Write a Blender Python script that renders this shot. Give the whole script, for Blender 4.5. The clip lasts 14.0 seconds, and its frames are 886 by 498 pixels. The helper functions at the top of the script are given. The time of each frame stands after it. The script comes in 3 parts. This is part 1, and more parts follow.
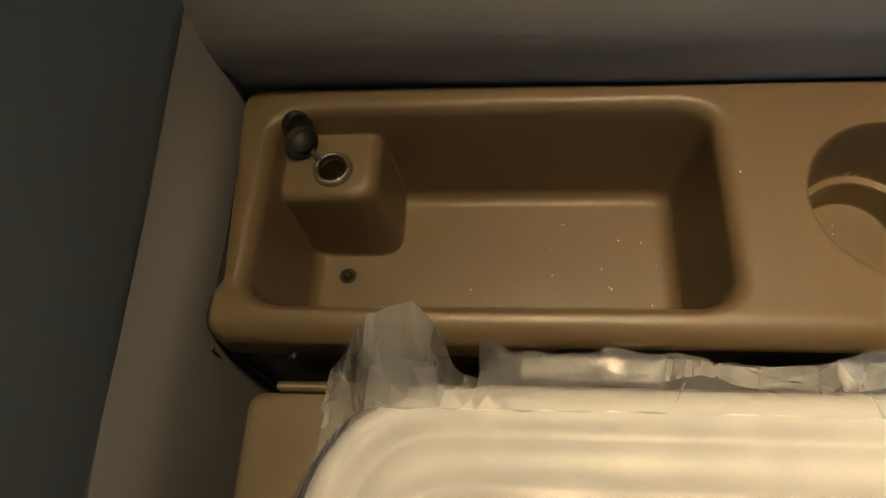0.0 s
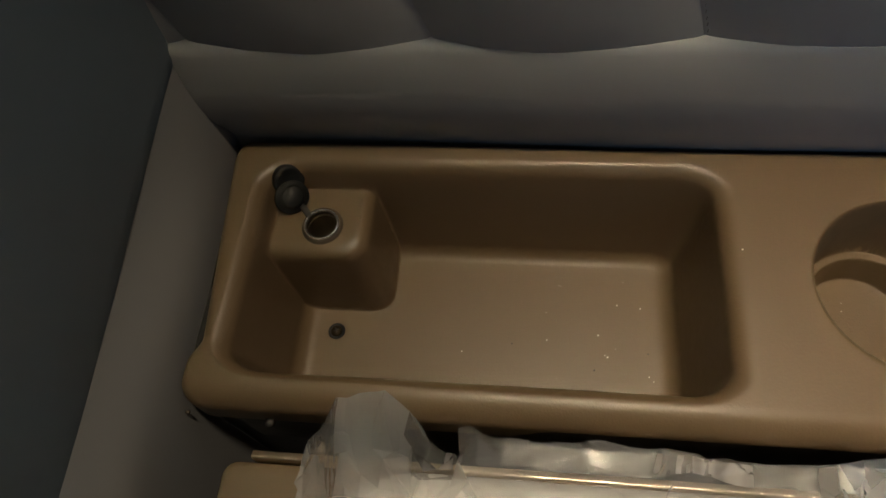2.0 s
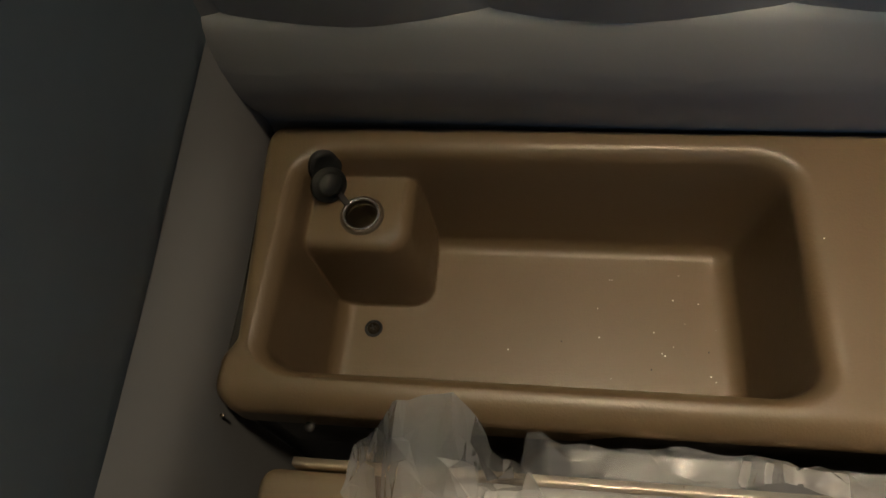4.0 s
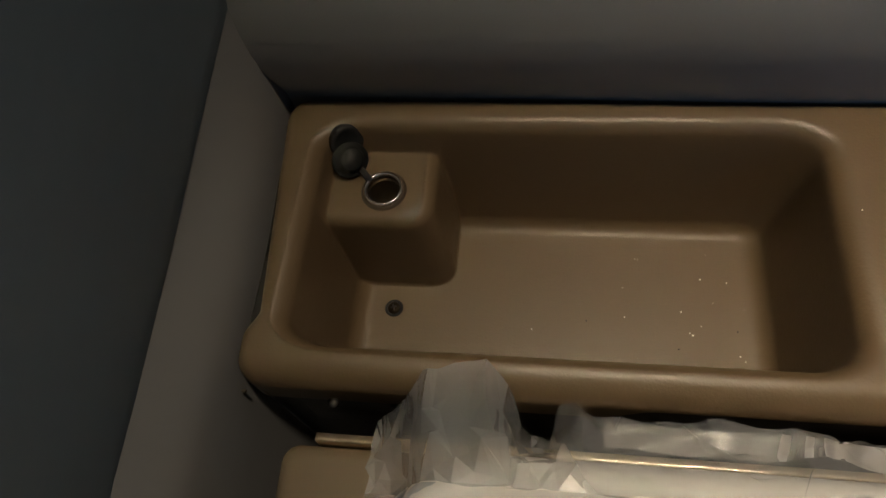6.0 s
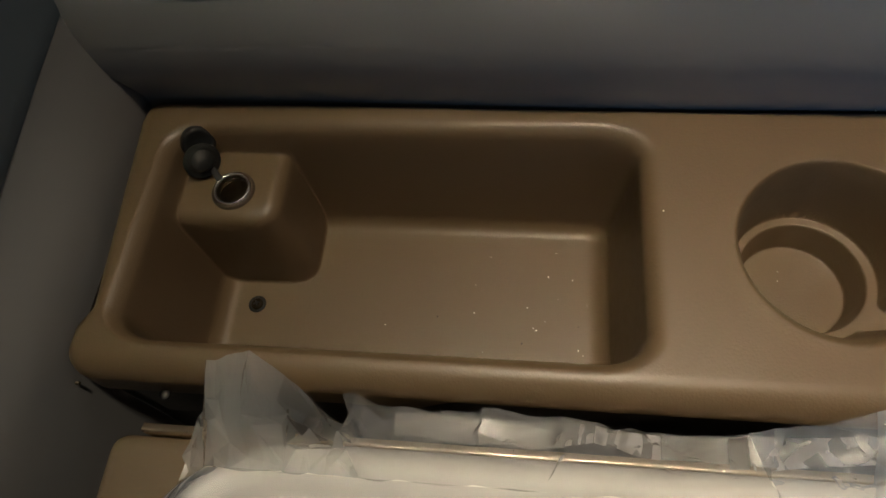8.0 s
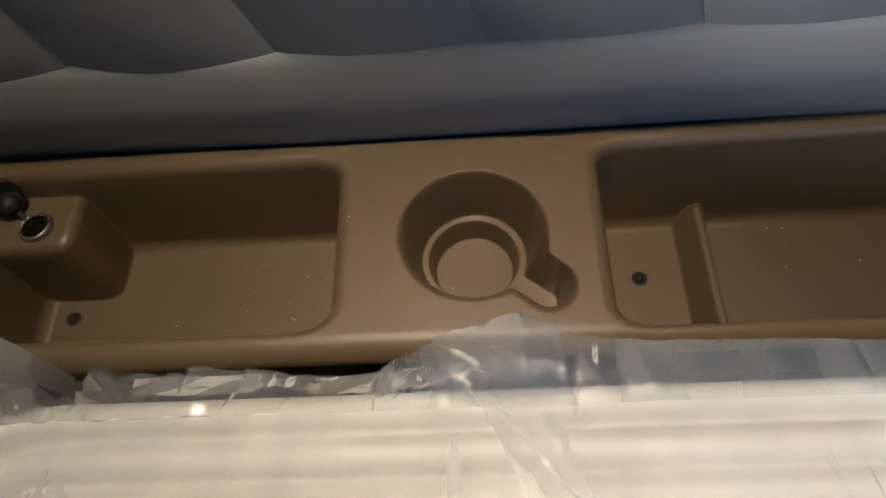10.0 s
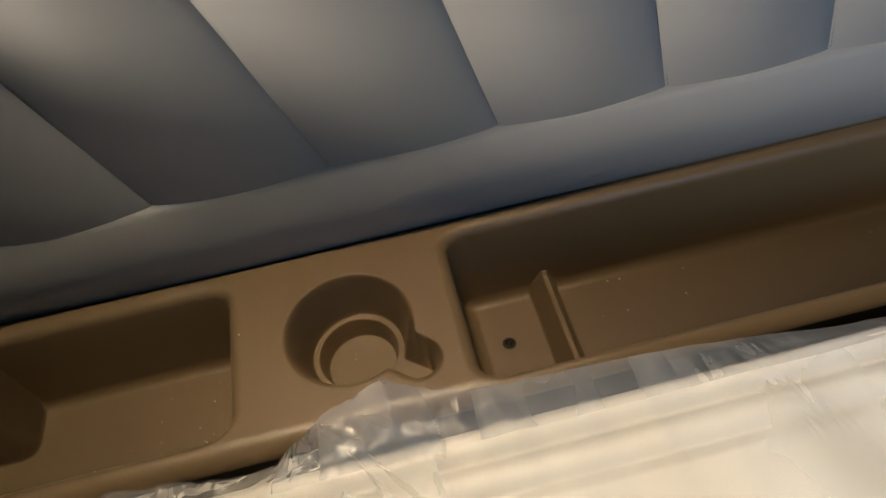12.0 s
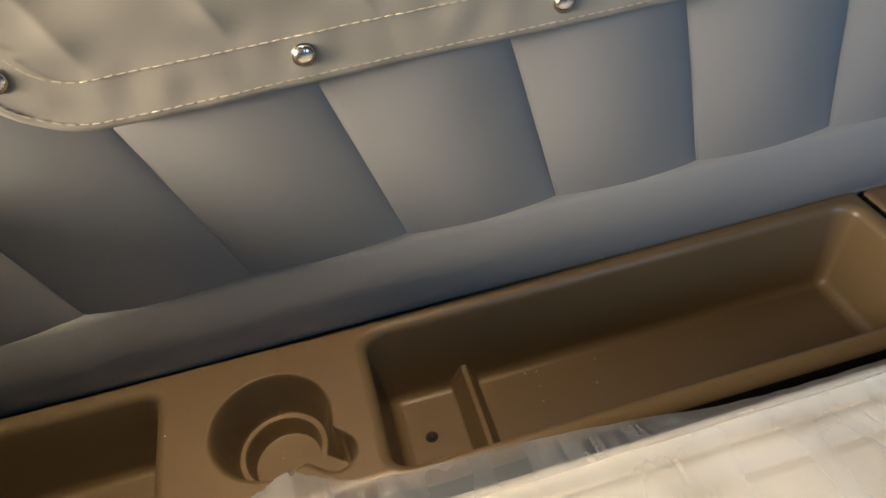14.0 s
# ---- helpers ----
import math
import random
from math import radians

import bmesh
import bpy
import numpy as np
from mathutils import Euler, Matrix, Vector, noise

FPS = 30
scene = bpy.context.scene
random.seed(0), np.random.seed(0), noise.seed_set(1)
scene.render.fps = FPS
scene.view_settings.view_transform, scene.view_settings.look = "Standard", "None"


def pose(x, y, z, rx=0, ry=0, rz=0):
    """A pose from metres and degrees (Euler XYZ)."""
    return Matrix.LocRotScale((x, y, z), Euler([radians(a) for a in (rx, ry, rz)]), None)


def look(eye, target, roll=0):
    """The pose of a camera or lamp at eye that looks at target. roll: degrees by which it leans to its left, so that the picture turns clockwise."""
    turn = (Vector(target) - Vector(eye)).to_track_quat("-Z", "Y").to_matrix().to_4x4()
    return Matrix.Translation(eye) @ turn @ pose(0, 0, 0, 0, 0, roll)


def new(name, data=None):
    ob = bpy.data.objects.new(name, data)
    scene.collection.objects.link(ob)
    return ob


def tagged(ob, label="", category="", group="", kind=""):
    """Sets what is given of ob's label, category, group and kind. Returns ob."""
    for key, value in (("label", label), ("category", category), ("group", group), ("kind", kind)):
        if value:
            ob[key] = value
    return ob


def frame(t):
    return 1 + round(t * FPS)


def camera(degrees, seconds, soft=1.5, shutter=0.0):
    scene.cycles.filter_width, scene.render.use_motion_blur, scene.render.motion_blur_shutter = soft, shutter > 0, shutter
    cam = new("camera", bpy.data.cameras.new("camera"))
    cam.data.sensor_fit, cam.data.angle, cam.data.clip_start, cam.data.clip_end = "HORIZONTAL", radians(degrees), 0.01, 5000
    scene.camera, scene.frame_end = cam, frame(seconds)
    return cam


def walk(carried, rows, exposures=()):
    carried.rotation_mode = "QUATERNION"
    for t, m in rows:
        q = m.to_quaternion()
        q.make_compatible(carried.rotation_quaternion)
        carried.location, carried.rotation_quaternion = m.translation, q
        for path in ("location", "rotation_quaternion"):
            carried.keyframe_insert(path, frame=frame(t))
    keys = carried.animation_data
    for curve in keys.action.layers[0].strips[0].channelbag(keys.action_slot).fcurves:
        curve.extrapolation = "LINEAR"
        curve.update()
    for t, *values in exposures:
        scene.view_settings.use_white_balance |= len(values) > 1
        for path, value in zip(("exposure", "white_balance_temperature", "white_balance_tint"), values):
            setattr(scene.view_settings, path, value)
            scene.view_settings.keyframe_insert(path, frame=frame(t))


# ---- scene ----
cam = camera(65.9, 14.0)
PATH = [
    (0, (0.183, -0.314, 0.874), (-0.028, 0.577, -0.904), -11.9),
    (0.5, (0.185, -0.335, 0.884), (-0.032, 0.584, -0.879), -10.8),
    (1, (0.195, -0.303, 0.898), (-0.051, 0.617, -0.86), -11.5),
    (1.5, (0.2, -0.277, 0.881), (-0.047, 0.64, -0.88), -11.5),
    (2, (0.198, -0.276, 0.874), (-0.06, 0.648, -0.881), -11.9),
    (2.5, (0.194, -0.275, 0.87), (-0.067, 0.65, -0.884), -12.0),
    (3, (0.197, -0.266, 0.864), (-0.07, 0.654, -0.892), -12.5),
    (3.5, (0.184, -0.268, 0.852), (-0.089, 0.649, -0.904), -13.0),
    (4, (0.166, -0.269, 0.847), (-0.103, 0.653, -0.907), -12.6),
    (6.5, (0.155, -0.28, 0.833), (-0.137, 0.636, -0.921), -13.8),
    (7, (0.155, -0.277, 0.834), (-0.124, 0.638, -0.922), -13.1),
    (7.5, (0.162, -0.275, 0.831), (-0.122, 0.643, -0.923), -13.4),
    (8, (0.25, -0.278, 0.839), (-0.009, 0.637, -0.92), -12.0),
    (8.5, (0.338, -0.305, 0.861), (0.098, 0.605, -0.904), -11.2),
    (9, (0.376, -0.322, 0.884), (0.147, 0.562, -0.896), -11.0),
    (9.2, (0.386, -0.321, 0.893), (0.159, 0.526, -0.904), -11.5),
    (11.3, (0.46, -0.415, 0.966), (0.572, 0.844, -0.584), -9.3),
    (11.5, (0.461, -0.414, 0.969), (0.567, 0.842, -0.585), -9.7),
    (12, (0.477, -0.422, 0.977), (0.582, 0.839, -0.571), -9.8),
    (12.5, (0.485, -0.443, 1.005), (0.607, 0.82, -0.541), -9.3),
    (13, (0.521, -0.457, 1.024), (0.661, 0.797, -0.528), -9.4),
    (13.5, (0.526, -0.465, 1.017), (0.76, 0.93, -0.397), -8.0),
    (14, (0.524, -0.471, 1.009), (0.776, 0.978, -0.346), -7.7),
]
walk(cam, [(t, look(eye, target, roll)) for t, eye, target, roll in PATH],
     exposures=[(0.0, 0.30, 7200, 11), (0.5, 0.22, 5400, 13), (1.5, 0.02, 5950, 11), (4.0, 0.01, 6000, 11), (6.5, -0.10, 5850, 12), (7.5, -0.06, 5850, 12), (8.0, 0.02, 5750, 11), (8.5, 0.14, 5500, 12), (9.0, 0.09, 5450, 14), (11.5, 0.03, 6200, 12), (14.0, 0.06, 6600, 12)])

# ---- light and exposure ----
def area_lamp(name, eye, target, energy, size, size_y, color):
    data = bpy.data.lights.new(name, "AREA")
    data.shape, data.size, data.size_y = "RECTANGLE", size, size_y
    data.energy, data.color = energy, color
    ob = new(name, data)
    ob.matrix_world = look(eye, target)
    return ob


world = bpy.data.worlds.new("world")
scene.world = world
world.use_nodes = True
world.node_tree.nodes["Background"].inputs[0].default_value = (0.40, 0.6, 0.95, 1)
world.node_tree.nodes["Background"].inputs[1].default_value = 0.03

# Unseen warm source added overhead; no lamp fixture is modelled.
lamp = area_lamp("unseen_overhead_light", (0.37, -0.165, 2.33), (0.38, -0.16, 0.5), 1.5, 0.14, 0.10, (1.0, 0.77, 0.48))
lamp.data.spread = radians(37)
# Unseen warm source added at the west wall; its window is assumed.
area_lamp("unseen_west_light", (-1.14, -0.45, 1.27), (0.7, -0.1, 0.70), 95.0, 0.92, 0.27, (1.0, 0.83, 0.60))
# Unseen blue source added to cool the right-hand pleats; there is no door.
unseen_south_light = area_lamp("unseen_south_light", (1.22, -1.52, 1.16), (1.26, 0.0, 0.80), 1.75, 0.5, 0.36, (0.32, 0.62, 1.0))
unseen_south_light.data.spread = radians(74)


# ---- materials ----
def material(name, color, rough=0.5, metal=0.0, spec=0.5, vary=0.12, scale=9.0, grain=0.0, grain_scale=900.0, fine=0.0, fine_scale=3000.0, coat=0.0):
    """Principled surface with a slow colour drift, a cellular grain and a fine noise relief (object space, metres)."""
    m = bpy.data.materials.new(name)
    m.use_nodes = True
    nt = m.node_tree
    b = nt.nodes["Principled BSDF"]
    co = nt.nodes.new("ShaderNodeTexCoord")
    n1 = nt.nodes.new("ShaderNodeTexNoise")
    n1.inputs["Scale"].default_value, n1.inputs["Detail"].default_value = scale, 6.0
    nt.links.new(co.outputs["Object"], n1.inputs["Vector"])
    mix = nt.nodes.new("ShaderNodeMix")
    mix.data_type = "RGBA"
    lo = [c * (1 - vary) for c in color]
    hi = [min(1, c * (1 + vary)) for c in color]
    mix.inputs[6].default_value, mix.inputs[7].default_value = (*lo, 1), (*hi, 1)
    nt.links.new(n1.outputs["Fac"], mix.inputs[0])
    nt.links.new(mix.outputs[2], b.inputs["Base Color"])
    n2 = nt.nodes.new("ShaderNodeTexNoise")
    n2.inputs["Scale"].default_value, n2.inputs["Detail"].default_value = scale * 12, 4.0
    nt.links.new(co.outputs["Object"], n2.inputs["Vector"])
    mr = nt.nodes.new("ShaderNodeMapRange")
    mr.inputs[3].default_value, mr.inputs[4].default_value = max(0.02, rough - 0.07), min(1, rough + 0.07)
    nt.links.new(n2.outputs["Fac"], mr.inputs[0])
    nt.links.new(mr.outputs[0], b.inputs["Roughness"])
    b.inputs["Metallic"].default_value = metal
    b.inputs["Specular IOR Level"].default_value = spec
    b.inputs["Coat Weight"].default_value = coat
    last = None
    if grain:
        v = nt.nodes.new("ShaderNodeTexVoronoi")
        v.inputs["Scale"].default_value = grain_scale
        nt.links.new(co.outputs["Object"], v.inputs["Vector"])
        bp = nt.nodes.new("ShaderNodeBump")
        bp.inputs["Strength"].default_value, bp.inputs["Distance"].default_value = grain, 0.0006
        nt.links.new(v.outputs["Distance"], bp.inputs["Height"])
        last = bp
    if fine:
        n3 = nt.nodes.new("ShaderNodeTexNoise")
        n3.inputs["Scale"].default_value, n3.inputs["Detail"].default_value = fine_scale, 3.0
        nt.links.new(co.outputs["Object"], n3.inputs["Vector"])
        bp = nt.nodes.new("ShaderNodeBump")
        bp.inputs["Strength"].default_value, bp.inputs["Distance"].default_value = fine, 0.0004
        nt.links.new(n3.outputs["Fac"], bp.inputs["Height"])
        if last:
            nt.links.new(last.outputs[0], bp.inputs["Normal"])
        last = bp
    if last:
        nt.links.new(last.outputs[0], b.inputs["Normal"])
    return m


TRAY = material("moulded_taupe_plastic", (0.119, 0.084, 0.046), 0.40, spec=0.55, vary=0.07, scale=14, grain=0.12, grain_scale=640, fine=0.10)
VINYL = material("blue_grey_vinyl", (0.243, 0.250, 0.259), 0.5, spec=0.45, vary=0.07, scale=7, fine=0.18, fine_scale=1800)
# Darker, bluer copy of the vinyl: the upper pad's shade put into colour.
SHADED_VINYL = material("shaded_blue_vinyl", (0.115, 0.150, 0.188), 0.55, spec=0.4, vary=0.12, scale=6, fine=0.18, fine_scale=1800)
FLAP = material("grey_beige_vinyl", (0.29, 0.283, 0.262), 0.38, spec=0.45, vary=0.10, scale=9, fine=0.15, fine_scale=1500)
CREAM = material("cream_leatherette", (0.54, 0.54, 0.525), 0.5, spec=0.4, vary=0.06, scale=11, fine=0.12, fine_scale=1500)
BEIGE = material("beige_leatherette", (0.155, 0.119, 0.078), 0.5, spec=0.4, vary=0.06, scale=11, fine=0.2, fine_scale=1500)
BLACK = material("black_steel_and_gap_shade", (0.012, 0.012, 0.013), 0.4, vary=0.3, scale=20)
# Rubber of the socket cap; its black also stands in for shade elsewhere.
RUBBER_AND_SHADE = material("black_rubber_and_shade", (0.007, 0.008, 0.008), 0.55, spec=0.4, vary=0.25, scale=40, fine=0.2)
# Dark brown puts the shadow gap round the socket rim into colour.
COLLAR = material("gap_shade_brown_plastic", (0.045, 0.033, 0.022), 0.45, vary=0.1, scale=60, fine=0.1)
GRIT = material("dark_grit", (0.02, 0.016, 0.012), 0.8, vary=0.2, scale=300)
STEEL = material("bright_steel", (0.86, 0.84, 0.80), 0.25, metal=1.0, vary=0.08, scale=60)
DULL = material("dull_dark_metal", (0.24, 0.21, 0.16), 0.38, metal=1.0, vary=0.2, scale=80)
SCREW = material("dark_screw_steel", (0.032, 0.025, 0.017), 0.55, metal=1.0, vary=0.3, scale=200)
ALU = material("aluminium_strip", (0.72, 0.62, 0.47), 0.30, metal=1.0, vary=0.1, scale=30)
SEAM = material("grey_seam_thread", (0.09, 0.092, 0.095), 0.7, vary=0.1, scale=200)
THREAD = material("cream_thread", (0.43, 0.40, 0.35), 0.7, vary=0.12, scale=200)
CRUMB = material("pale_dust", (0.8, 0.76, 0.68), 0.6, vary=0.15, scale=300)
# Unseen lining, made dark blue to weaken and cool the bounced light.
SHELL = material("unseen_blue_grey_lining", (0.024, 0.033, 0.047), 0.8, vary=0.1, scale=4, fine=0.1, fine_scale=400)


def film_material(name, haze_low, haze_high, rough, slope, ior, thin=None, tint=(0.56, 0.58, 0.62)):
    """Thin polythene: partly see-through, with a milky haze and a gloss that patches of fine wrinkles break up.
    thin = ((q0, q1), (q2, q3), haze): a single-layer stretch along q = x + 0.64 y that is clearer than the rest."""
    m = bpy.data.materials.new(name)
    m.use_nodes = True
    nt = m.node_tree
    add, link = nt.nodes.new, nt.links.new
    nt.nodes.remove(nt.nodes["Principled BSDF"])
    out = nt.nodes["Material Output"]

    def maths(operation, *values):
        n = add("ShaderNodeMath")
        n.operation = operation
        for slot, value in zip(n.inputs, values):
            if isinstance(value, (int, float)):
                slot.default_value = value
            else:
                link(value, slot)
        return n.outputs[0]

    def ramp(value, a, b, lo=0.0, hi=1.0):
        n = add("ShaderNodeMapRange")
        n.interpolation_type = "SMOOTHSTEP"
        for slot, number in zip((1, 2, 3, 4), (a, b, lo, hi)):
            n.inputs[slot].default_value = number
        link(value, n.inputs[0])
        return n.outputs[0]

    tr, df, tl, gl = [add("ShaderNodeBsdf" + k) for k in ("Transparent", "Diffuse", "Translucent", "Glossy")]
    tr.inputs[0].default_value = (0.97, 0.97, 0.97, 1)
    df.inputs[0].default_value = tl.inputs[0].default_value = (*tint, 1)
    gl.inputs["Roughness"].default_value = rough
    haze = add("ShaderNodeMixShader")
    haze.inputs[0].default_value = 0.30
    link(df.outputs[0], haze.inputs[1])
    link(tl.outputs[0], haze.inputs[2])
    co = add("ShaderNodeTexCoord")
    no = add("ShaderNodeTexNoise")
    no.inputs["Scale"].default_value, no.inputs["Detail"].default_value = 13.0, 0.5
    streak = add("ShaderNodeMapping")
    streak.inputs["Rotation"].default_value = (0, 0, 0.45)
    streak.inputs["Scale"].default_value = (2.2, 0.6, 1.2)
    link(co.outputs["Object"], streak.inputs["Vector"])
    link(streak.outputs[0], no.inputs["Vector"])
    amount = ramp(no.outputs["Fac"], 0.25, 0.75, haze_low, haze_high)
    if thin:
        sep = add("ShaderNodeSeparateXYZ")
        link(co.outputs["Object"], sep.inputs[0])
        slant = maths("MULTIPLY_ADD", sep.outputs[1], 0.64, sep.outputs[0])
        both = maths("MULTIPLY", ramp(slant, *thin[0]), ramp(slant, *thin[1]))
        lerp = add("ShaderNodeMix")
        link(both, lerp.inputs[0])
        link(amount, lerp.inputs[2])
        lerp.inputs[3].default_value = thin[2]
        amount = lerp.outputs[0]
    # fine sharp wrinkles, gathered in patches
    mp = add("ShaderNodeMapping")
    mp.inputs["Rotation"].default_value = (0, 0, 0.45)
    mp.inputs["Scale"].default_value = (3.2, 0.9, 1.4)
    link(co.outputs["Object"], mp.inputs["Vector"])
    rn, pn = add("ShaderNodeTexNoise"), add("ShaderNodeTexNoise")
    rn.inputs["Scale"].default_value, rn.inputs["Detail"].default_value, rn.inputs["Distortion"].default_value = 17.0, 1.0, 0.8
    pn.inputs["Scale"].default_value, pn.inputs["Detail"].default_value = 11.0, 1.0
    link(mp.outputs[0], rn.inputs["Vector"])
    link(co.outputs["Object"], pn.inputs["Vector"])
    ridge = maths("ABSOLUTE", maths("SUBTRACT", rn.outputs["Fac"], 0.5))
    height = maths("MULTIPLY", ridge, ramp(pn.outputs["Fac"], 0.46, 0.62, 0.12, 1.0))
    body = add("ShaderNodeMixShader")
    link(amount, body.inputs[0])
    link(tr.outputs[0], body.inputs[1])
    link(haze.outputs[0], body.inputs[2])
    bp = add("ShaderNodeBump")
    bp.inputs["Strength"].default_value, bp.inputs["Distance"].default_value = 1.0, slope / 45
    link(height, bp.inputs["Height"])
    link(bp.outputs[0], gl.inputs["Normal"])
    link(bp.outputs[0], df.inputs["Normal"])
    fr = add("ShaderNodeFresnel")
    fr.inputs[0].default_value = ior
    link(bp.outputs[0], fr.inputs["Normal"])
    top = add("ShaderNodeMixShader")
    link(fr.outputs[0], top.inputs[0])
    link(body.outputs[0], top.inputs[1])
    link(gl.outputs[0], top.inputs[2])
    link(top.outputs[0], out.inputs[0])
    return m


FILM = film_material("milky_polythene", 0.44, 0.58, 0.26, 0.30, 1.50, ((0.022, 0.040), (0.262, 0.236), 0.30), (0.47, 0.485, 0.51))
# Bluish tints of FILM_PEAK and FILM_CLEAR put cool daylight into the colour.
FILM_PEAK = film_material("daylight_tinted_polythene", 0.26, 0.40, 0.28, 0.45, 1.50, None, (0.50, 0.56, 0.68))
# Index raised far above polythene's so that the added strips glint.
FILM_FOLD = film_material("high_gloss_polythene", 0.02, 0.04, 0.40, 0.05, 2.1)
FILM_CLEAR = film_material("clear_polythene", 0.17, 0.31, 0.37, 0.35, 1.48, None, (0.60, 0.66, 0.76))


# ---- mesh helpers ----
def link_mesh(name, mesh, mat, parent=None, label=""):
    if mat:
        mesh.materials.append(mat)
    ob = new(name, mesh)
    if parent:
        ob.parent = parent
    return tagged(ob, label)


def part(name, bm, mat, parent=None, label="", smooth=True):
    mesh = bpy.data.meshes.new(name)
    bm.normal_update()
    bm.to_mesh(mesh)
    bm.free()
    mesh.polygons.foreach_set("use_smooth", [smooth] * len(mesh.polygons))
    return link_mesh(name, mesh, mat, parent, label)


def grid_mesh(name, P, flip=False):
    """A smooth sheet from an (n, m, 3) array of places."""
    n, m = P.shape[:2]
    i = np.arange(n * m).reshape(n, m)
    quads = np.stack([i[:-1, :-1], i[1:, :-1], i[1:, 1:], i[:-1, 1:]], -1).reshape(-1, 4)
    if flip:
        quads = quads[:, ::-1]
    mesh = bpy.data.meshes.new(name)
    mesh.from_pydata(P.reshape(-1, 3).tolist(), [], quads.tolist())
    mesh.polygons.foreach_set("use_smooth", np.ones(len(mesh.polygons), bool))
    return mesh


def sheet(name, P, mat, parent=None, label="", flip=False):
    return link_mesh(name, grid_mesh(name, P, flip), mat, parent, label)


def box_bm(x0, x1, y0, y1, z0, z1, bevel=0.0, segments=2):
    bm = bmesh.new()
    bmesh.ops.create_cube(bm, size=1.0)
    for v in bm.verts:
        v.co = Vector(((x0 + x1) / 2 + v.co.x * (x1 - x0), (y0 + y1) / 2 + v.co.y * (y1 - y0), (z0 + z1) / 2 + v.co.z * (z1 - z0)))
    if bevel:
        bmesh.ops.bevel(bm, geom=bm.edges[:], offset=bevel, segments=segments, affect="EDGES", profile=0.5)
    return bm


def lathe_bm(profile, n=40, centre=(0, 0, 0), caps=True):
    """Turns (radius, height) pairs about the z axis."""
    bm = bmesh.new()
    rings = []
    for r, z in profile:
        rings.append([bm.verts.new((centre[0] + r * math.cos(2 * math.pi * k / n), centre[1] + r * math.sin(2 * math.pi * k / n), centre[2] + z)) for k in range(n)])
    for a, b in zip(rings, rings[1:]):
        for k in range(n):
            bm.faces.new((a[k], a[(k + 1) % n], b[(k + 1) % n], b[k]))
    for ring in (rings[0], rings[-1]):
        if caps and (Vector(ring[0].co) - Vector(ring[n // 2].co)).length > 1e-6:
            try:
                bm.faces.new(ring)
            except ValueError:
                pass
    bmesh.ops.remove_doubles(bm, verts=bm.verts[:], dist=1e-7)
    bmesh.ops.recalc_face_normals(bm, faces=bm.faces[:])
    return bm


def empty(name, label, category, group="", kind=""):
    return tagged(new(name), label, category, group, kind)


def smin(a, b, k):
    h = np.clip(0.5 + 0.5 * (b - a) / k, 0, 1)
    return b * (1 - h) + a * h - k * h * (1 - h)


def smax(a, b, k):
    return -smin(-a, -b, k)


def smooth01(a, b, v):
    t = np.clip((v - a) / (b - a), 0, 1)
    return t * t * (3 - 2 * t)


def inside_rect(x, y, x0, x1, y0, y1, r):
    """Distance inside a rounded rectangle (negative outside)."""
    qx = np.abs(x - (x0 + x1) / 2) - (x1 - x0) / 2 + r
    qy = np.abs(y - (y0 + y1) / 2) - (y1 - y0) / 2 + r
    return r - np.hypot(np.maximum(qx, 0), np.maximum(qy, 0)) - np.minimum(np.maximum(qx, qy), 0)


def well(d, width, depth, k_rim, k_floor):
    """Depth of a drafted recess at the inside distance d from its rim."""
    return smin(smax(d * depth / width, 0 * d, k_rim), depth, k_floor)


def wave(X, Y, scale, seed, octaves=3):
    """Smooth pseudo-random relief from a few sines of odd directions."""
    rng = np.random.RandomState(seed)
    out, amp = 0 * X, 1.0
    for o in range(octaves):
        for _ in range(5):
            a, p = rng.uniform(0, 2 * np.pi), rng.uniform(0, 2 * np.pi)
            f = scale * (2 ** o) * rng.uniform(0.7, 1.4)
            out = out + amp * np.sin(f * (X * np.cos(a) + Y * np.sin(a)) + p)
        amp *= 0.5
    return out / 5


# ---- unseen shell added to close the cabin round the console ----
Z = 0.5
part("floor", box_bm(-1.25, 2.3, -1.6, 0.08, -0.05, 0.0), SHELL)
part("ceiling", box_bm(-1.25, 2.3, -1.6, 0.08, 2.40, 2.45), SHELL)
part("wall_north", box_bm(-1.25, 2.3, 0.04, 0.08, 0.0, 2.40), SHELL)
bm = bmesh.new()
# The gap in this wall is made up for the added blue light.
for x0, x1, z0, z1 in ((-1.25, 0.92, 0.0, 2.4), (1.48, 2.3, 0.0, 2.4), (0.92, 1.48, 0.0, 0.94), (0.92, 1.48, 1.38, 2.4)):
    m = Matrix.Translation(((x0 + x1) / 2, -1.575, (z0 + z1) / 2)) @ Matrix.Diagonal((x1 - x0, 0.05, z1 - z0, 1))
    bmesh.ops.create_cube(bm, size=1.0, matrix=m)
part("wall_south", bm, SHELL, smooth=False)
part("wall_east", box_bm(2.25, 2.3, -1.55, 0.04, 0.0, 2.40), SHELL)
bm = bmesh.new()
# The gap in this wall is assumed, for the added west light.
for y0, y1, z0, z1 in ((-1.55, -0.92, 0.0, 2.4), (0.02, 0.04, 0.0, 2.4), (-0.92, 0.02, 0.0, 1.11), (-0.92, 0.02, 1.43, 2.4)):
    m = Matrix.Translation((-1.20, (y0 + y1) / 2, (z0 + z1) / 2)) @ Matrix.Diagonal((0.06, y1 - y0, z1 - z0, 1))
    bmesh.ops.create_cube(bm, size=1.0, matrix=m)
part("wall_west", bm, SHELL, smooth=False)
